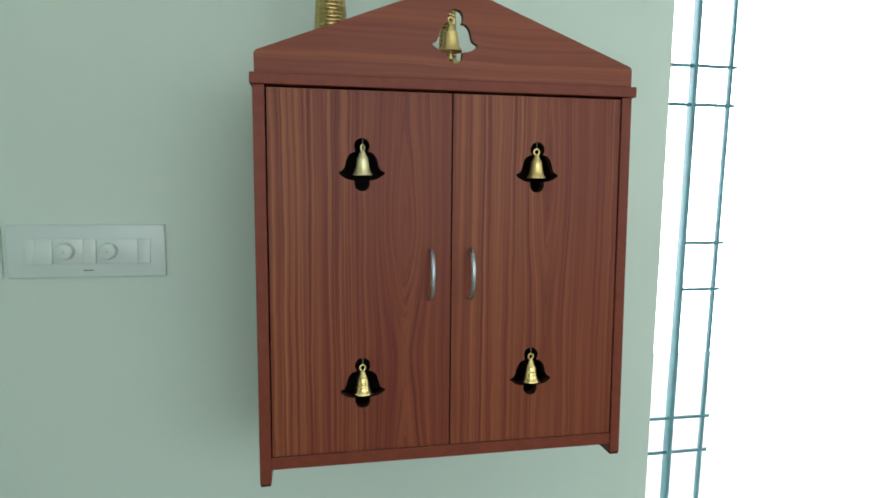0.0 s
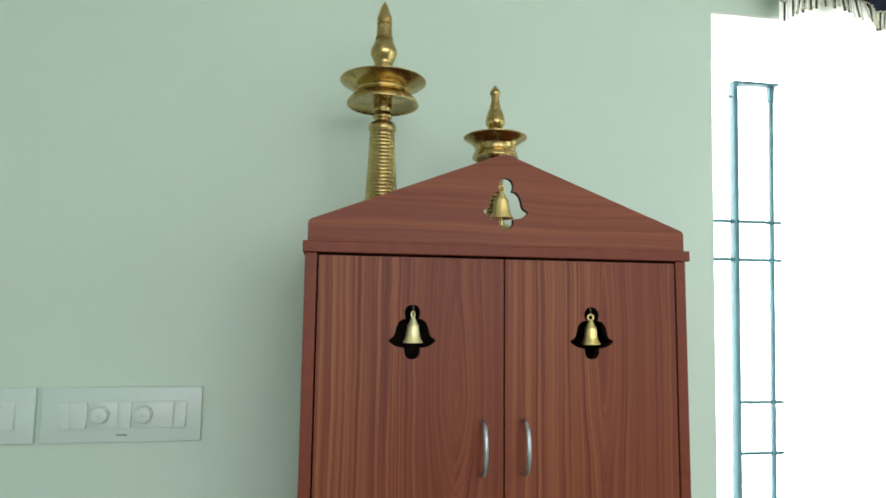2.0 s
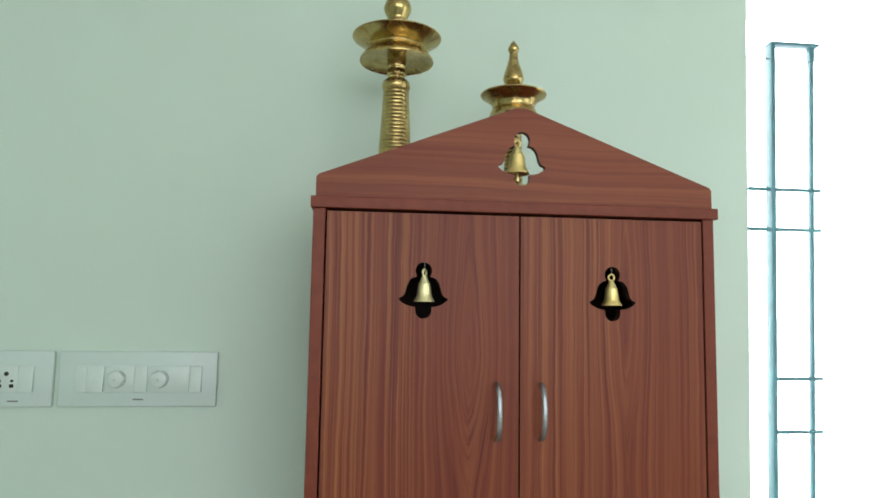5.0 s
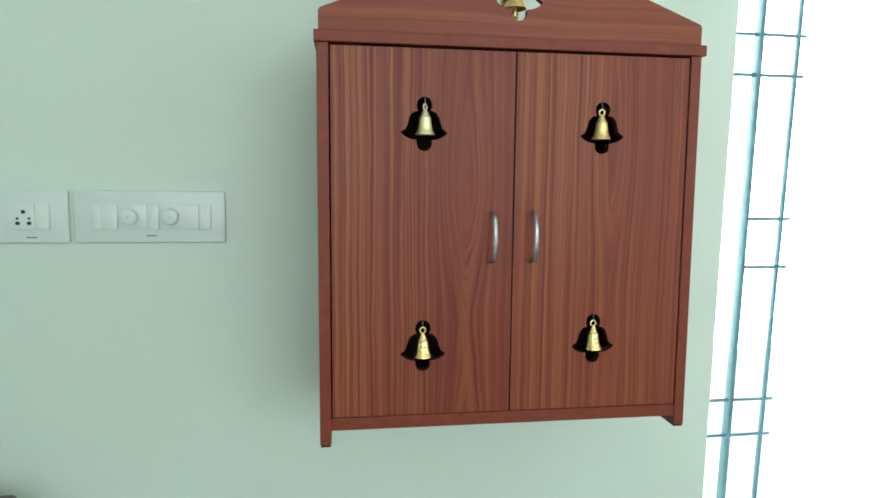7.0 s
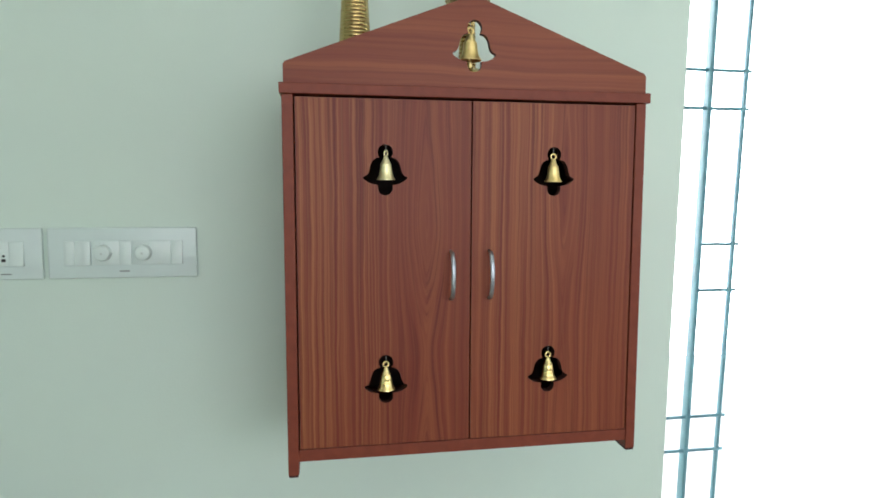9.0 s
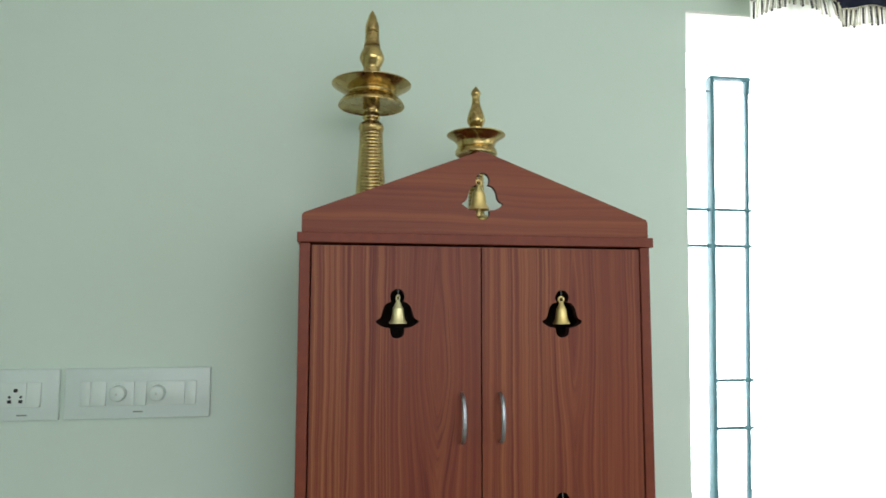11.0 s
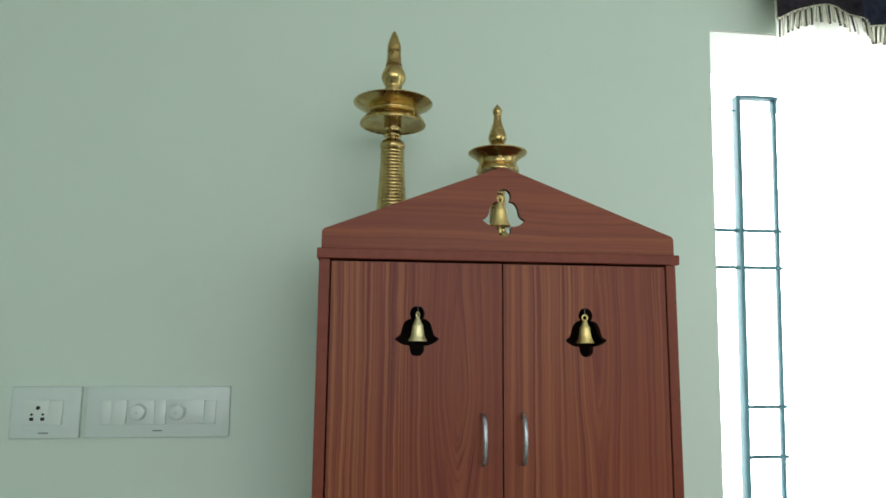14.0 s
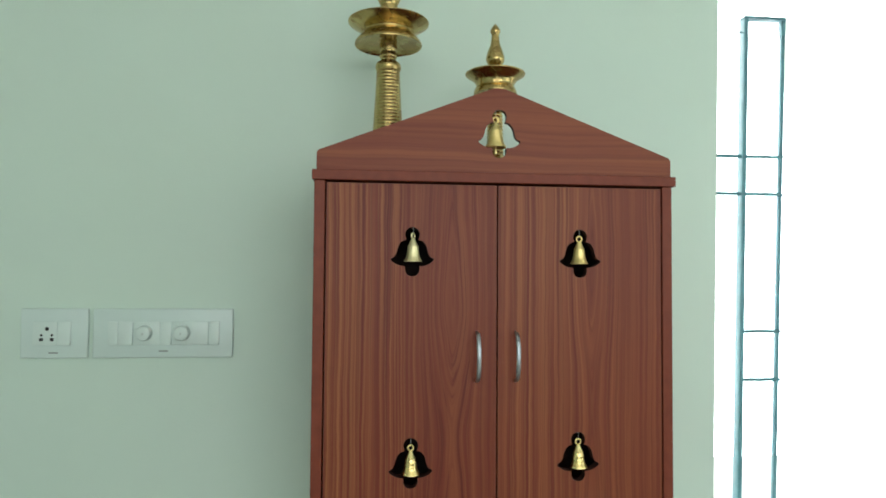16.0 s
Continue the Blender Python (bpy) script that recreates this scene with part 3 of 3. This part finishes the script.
plate, pc = wall_plate(-0.3895, -0.1350, "white plastic switch plate with two fan dials", "switch plate")
bezel(plate, pc, -0.3625, -0.1590)
rocker(plate, pc, -0.3622, -0.3440, 0.0, "blank_insert")
rocker(plate, pc, -0.3440, -0.3168, 0.0042)
rocker(plate, pc, -0.2685, -0.2474, 0.0036)
rocker(plate, pc, -0.1795, -0.1593, 0.0042)
for dx, a, b in ((-0.2958, -0.3157, -0.2685), (-0.2272, -0.2468, -0.1800)):
    rocker(plate, pc, a, b, 0.0004, "dial_insert")
    bm = lathe([(0, 0.0128), (0.0112, 0.0128), (0.0130, 0.0119), (0.0136, 0.0105), (0.0146, 0.0015), (0.0149, 0.0)], 96)
    for v in bm.verts:
        k = 1 + 0.035 * math.cos(16 * math.atan2(v.co.y, v.co.x)) * (v.co.z < 0.0115) * (v.co.xy.length > 0.01)
        v.co.x, v.co.y = v.co.x * k, v.co.y * k
    bmesh.ops.rotate(bm, verts=bm.verts, cent=(0, 0, 0), matrix=Matrix.Rotation(radians(90), 3, "X"))
    dial = part("dial", bm, PLASTIC_KEY, plate, "white ridged fan speed dial", at=(dx - pc, -0.0122, 0.0005), smooth=35)
    bm = bmesh.new()
    tri = [(-0.0022, -0.0022), (0.0022, -0.0022), (0.0, 0.0026)]
    fr = [bm.verts.new((x, -0.0132, z)) for x, z in tri]
    bk2 = [bm.verts.new((x, -0.0126, z)) for x, z in tri]
    bm.faces.new(fr), bm.faces.new(bk2)
    for i in range(3):
        bm.faces.new((fr[i], fr[(i + 1) % 3], bk2[(i + 1) % 3], bk2[i]))
    part("pointer", bm, FAINT_PRINT, dial)
    for k in range(5):
        an = radians(150 - 22 * k)
        part("speed_mark", box(dx - pc + 0.0180 * math.cos(an) - 0.0006, dx - pc + 0.0180 * math.cos(an) + 0.0006, -0.0129, -0.0121, 0.0180 * math.sin(an) - 0.0007, 0.0180 * math.sin(an) + 0.0007), FAINT_PRINT, plate)
logo_bar(plate, 0.0005, -0.0022)

sock, sc = wall_plate(-0.5170, -0.3980, "white plastic plate with a five-pin socket and switch", "switch plate")
bezel(sock, sc, -0.4955, -0.4265)
rocker(sock, sc, -0.4950, -0.4515, 0.0, "socket_face")
rocker(sock, sc, -0.4512, -0.4270, 0.0042)
for hx, hz, r, sq in ((-0.4722, 0.0085, 0.0036, 0), (-0.4820, -0.0032, 0.0023, 0), (-0.4632, -0.0032, 0.0023, 0), (-0.4820, -0.0112, 0.0034, 1), (-0.4635, -0.0112, 0.0034, 1)):
    if sq:
        bm = box(-r, r, -0.0006, 0.0006, -r * 0.85, r * 0.85, 0.0009)
    else:
        bm = lathe([(0, 0.0006), (r, 0.0006), (r, -0.0006), (0, -0.0006)], 20)
        bmesh.ops.rotate(bm, verts=bm.verts, cent=(0, 0, 0), matrix=Matrix.Rotation(radians(90), 3, "X"))
    part("pin_hole", bm, HOLE, sock, "dark pin hole", at=(hx - sc + 0.003, -0.0122, hz))
logo_bar(sock, -0.001, -0.0048)


# ---- window grille ----
GY = 1.578
grille = thing("window_grille", (0.953, GY, WIN[2]), "blue-grey painted steel window grille", "window grille")


def lean(x, z):
    """The uprights are not quite plumb, the outer one less so."""
    return x + (z - 1.35) * (0.0262 + 0.0078 * min(max((x - 0.953) / 0.089, 0.0), 1.0))


def gpart(name, bm):
    for v in bm.verts:
        v.co = Vector((lean(v.co.x, v.co.z) - 0.953, v.co.y - GY, v.co.z - WIN[2]))
    part(name, bm, GRILLE_PAINT, grille, smooth=40)


gpart("upright", box(0.9480, 0.9575, GY - 0.010, GY + 0.014, WIN[2] + 0.018, 2.0400, 0.0008))
gpart("upright", box(1.0375, 1.0460, GY - 0.003, GY + 0.007, WIN[2] + 0.018, 2.0400, 0.0008))
gpart("sleeve", box(1.0362, 1.0473, GY - 0.005, GY + 0.009, 2.006, 2.0395, 0.0008))
gpart("top_bar", box(0.9480, 1.056, GY - 0.010, GY + 0.014, 2.0400, 2.0460, 0.0008))
gpart("tie_wire", tube([(0.80, GY, 2.012), (0.950, GY, 2.010)], 0.0018, 6))
for z, a in ((1.7240, 0.80), (1.6385, 0.80), (1.3275, 0.953), (1.2195, 0.953), (0.9150, 0.80), (0.8320, 0.80)):
    gpart("cross_bar", tube([(a, GY, z), (0.956, GY, z), (1.04, GY, z), (WIN[1] - 0.016, GY, z)], 0.0042, 8))

# ---- curtain and valance ----
VX, VY = 0.963, 1.400


def hem(x):
    """Height of the valance's lower edge: uneven swags."""
    k = (x - VX) / 0.198
    n = math.floor(k)
    t = (k - n) ** 1.25
    return 2.149 - 0.007 * min(n + k - math.floor(k), 1.0) - 0.003 * (n % 2) + (0.046 if n == 0 else 0.024) * math.sin(math.pi * t) ** 0.9


def fold(x):
    return 0.006 * math.sin(x * 31.0) + 0.004 * math.sin(x * 73.0 + 1.0) - 0.012 * math.exp(-((x - 1.150) / 0.012) ** 2)


def cloth(x0, x1, n, rows, zlow, zhigh, yfun, thick):
    bm = bmesh.new()
    grid = [[[bm.verts.new((x0 + (x1 - x0) * i / n, yfun(x0 + (x1 - x0) * i / n, j / rows) + s * thick, zlow(x0 + (x1 - x0) * i / n) * (1 - j / rows) + zhigh * j / rows)) for j in range(rows + 1)] for i in range(n + 1)] for s in (0, 1)]
    for s in (0, 1):
        for i in range(n):
            for j in range(rows):
                bm.faces.new((grid[s][i][j], grid[s][i + 1][j], grid[s][i + 1][j + 1], grid[s][i][j + 1]))
    edge = [(i, 0) for i in range(n)] + [(n, j) for j in range(rows)] + [(i, rows) for i in range(n, 0, -1)] + [(0, j) for j in range(rows, 0, -1)]
    for (a, b), (c, d) in zip(edge, edge[1:] + edge[:1]):
        bm.faces.new((grid[0][a][b], grid[0][c][d], grid[1][c][d], grid[1][a][b]))
    return bm


VZ = 2.60
valance = thing("valance", (VX, VY, 2.15), "black and navy swagged curtain valance with beaded fringe", "valance")


def vpart(name, bm, mat, label="", smooth=0):
    for v in bm.verts:
        v.co -= Vector((VX, VY, 2.15))
    return part(name, bm, mat, valance, label, smooth=smooth)


vpart("cloth_panel", cloth(VX, 1.150, 60, 8, hem, VZ, lambda x, t: VY + fold(x) * (1 - 0.4 * t), 0.003), DARK_CLOTH, smooth=60)
vpart("cloth_panel", cloth(1.1505, 1.98, 160, 8, hem, VZ, lambda x, t: VY + 0.004 + fold(x) * (1 - 0.4 * t), 0.003), NAVY_CLOTH, "navy cloth panel", smooth=60)
vpart("hem_braid", tube([(VX + 0.006 * k, VY - 0.001 + fold(VX + 0.006 * k), hem(VX + 0.006 * k)) for k in range(170)], 0.0009, 6), CREAM, "cream woven braid", smooth=60)
vpart("edge_piping", tube([(VX - 0.0012, VY + 0.001 + fold(VX) * (1 - 0.4 * k / 10), hem(VX) + (VZ - hem(VX)) * k / 10) for k in range(11)], 0.0019, 6), CREAM_THREAD, "pale piped edge", smooth=60)
bead = bmesh.new()
for k in range(7):
    lathe([(0, -0.0035 - 0.0048 * k), (0.0017, -0.0042 - 0.0048 * k), (0.0024, -0.0058 - 0.0048 * k), (0.0016, -0.0078 - 0.0048 * k), (0, -0.0083 - 0.0048 * k)], 8, bead)
for sx in (-1, 1):
    tube([(sx * 0.0046, 0, 0.001), (sx * 0.003, 0, -0.003), (0, 0, -0.0065)], 0.0007, 5, bead)
tassel = finish("tassel", bead, BEAD_BLACK, 60)
strand = finish("strand", lathe([(0, 0), (0.0016, -0.001), (0.0011, -0.006), (0.0013, -0.026), (0.0019, -0.028), (0.0017, -0.033), (0, -0.034)], 7), CREAM_THREAD, 60)
rnd = random.Random(4)
x, i = 0.965, 0
first = {}
while x < 1.97:
    src = tassel if i % 3 == 0 else strand
    o = src if src not in first.values() else src.copy()
    if o is src:
        first[i % 3 == 0] = src
    else:
        scene.collection.objects.link(o)
    o.parent = valance
    slope = (hem(x + 0.004) - hem(x - 0.004)) / 0.008
    o.matrix_basis = Matrix.Translation((x - VX, -0.004 + fold(x), hem(x) - 2.15 - 0.001)) @ Euler((0, 0.20 * slope + rnd.uniform(-0.10, 0.10), rnd.uniform(-0.4, 0.4))).to_matrix().to_4x4() @ Matrix.Scale(rnd.uniform(1.08, 1.30), 4)
    x += 0.0056 + rnd.uniform(-0.0006, 0.0006)
    i += 1

curtain = thing("sheer_curtain", (0.96, 1.43, 0.2), "white sheer curtain hanging bright in the window light", "curtain")
bm = cloth(0.983, 1.985, 190, 14, lambda x: 0.2, VZ, lambda x, t: 1.428 + 0.011 * math.sin(x * 58.0 + 1.4 * math.sin(x * 13)) * (1 - 0.45 * t) + 0.004 * math.sin(x * 131.0 + 3 * t), 0.0006)
for v in bm.verts:
    k = max(0.0, min(1.0, (2.17 - v.co.z) / 0.18))
    v.co.x -= (0.008 * k * k * (3 - 2 * k) + 0.028 * max(0.0, 2.10 - v.co.z)) * max(0.0, 1 - (v.co.x - 0.983) / 0.2)
    v.co -= Vector((0.96, 1.43, 0.2))
part("cloth", bm, SHEER, curtain, smooth=60)
rail = thing("curtain_rail", (1.47, 1.415, 2.60), "plain white curtain rail above the window", "curtain rail")
part("rail", box(-0.53, 0.53, -0.022, 0.022, 0.0, 0.02, 0.002), WHITE_METAL, rail)
for bx in (-0.45, 0.0, 0.45):
    part("bracket", box(bx - 0.012, bx + 0.012, 0.022, 0.0595, 0.001, 0.019, 0.001), WHITE_METAL, rail)


# ---- the chair whose back shows at the bottom edge ----
def chair(at, turn):
    c = thing("chair", at, "dark brown wooden chair standing by the wall", "chair")
    c.rotation_euler = (0, 0, radians(turn))
    for sx in (-1, 1):
        part("front_leg", box(sx * 0.20 - 0.018, sx * 0.20 + 0.018, -0.22, -0.184, 0.0, 0.43, 0.004), CHAIR_WOOD, c)
        pts = [(sx * 0.20, 0.20, 0.0), (sx * 0.20, 0.195, 0.42), (sx * 0.20, 0.21, 0.65), (sx * 0.198, 0.235, 0.845)]
        part("back_post", tube(curve_points(pts, 5), 0.017, 10), CHAIR_WOOD, c, smooth=50)
        part("side_rail", box(sx * 0.20 - 0.010, sx * 0.20 + 0.010, -0.19, 0.18, 0.37, 0.425, 0.003), CHAIR_WOOD, c)
    part("seat", box(-0.225, 0.225, -0.235, 0.215, 0.425, 0.455, 0.010, seg=3), CHAIR_WOOD, c, smooth=40)
    part("top_rail", box(-0.222, 0.222, 0.220, 0.250, 0.815, 0.885, 0.010, seg=3), CHAIR_WOOD, c, smooth=40)
    part("back_slat", box(-0.20, 0.20, 0.205, 0.221, 0.62, 0.67, 0.004), CHAIR_WOOD, c)
    return c


chair((-0.681, 1.12, 0.0), 0)

# ---- floor tiles, pieces of the floor ----
tb = box(-0.298, 0.298, -0.298, 0.298, -0.012, 0.0, 0.0015, seg=1)
tile = finish("tile", tb, FLOOR_MAT)
n = 0
for ix in range(8):
    for iy in range(7):
        o = tile if n == 0 else tile.copy()
        if n:
            scene.collection.objects.link(o)
        o.parent = floor
        o.location = (X0 + 0.3 + ix * 0.6, Y0 + 0.3 + iy * 0.6 - 0.1, 0.0)
        n += 1
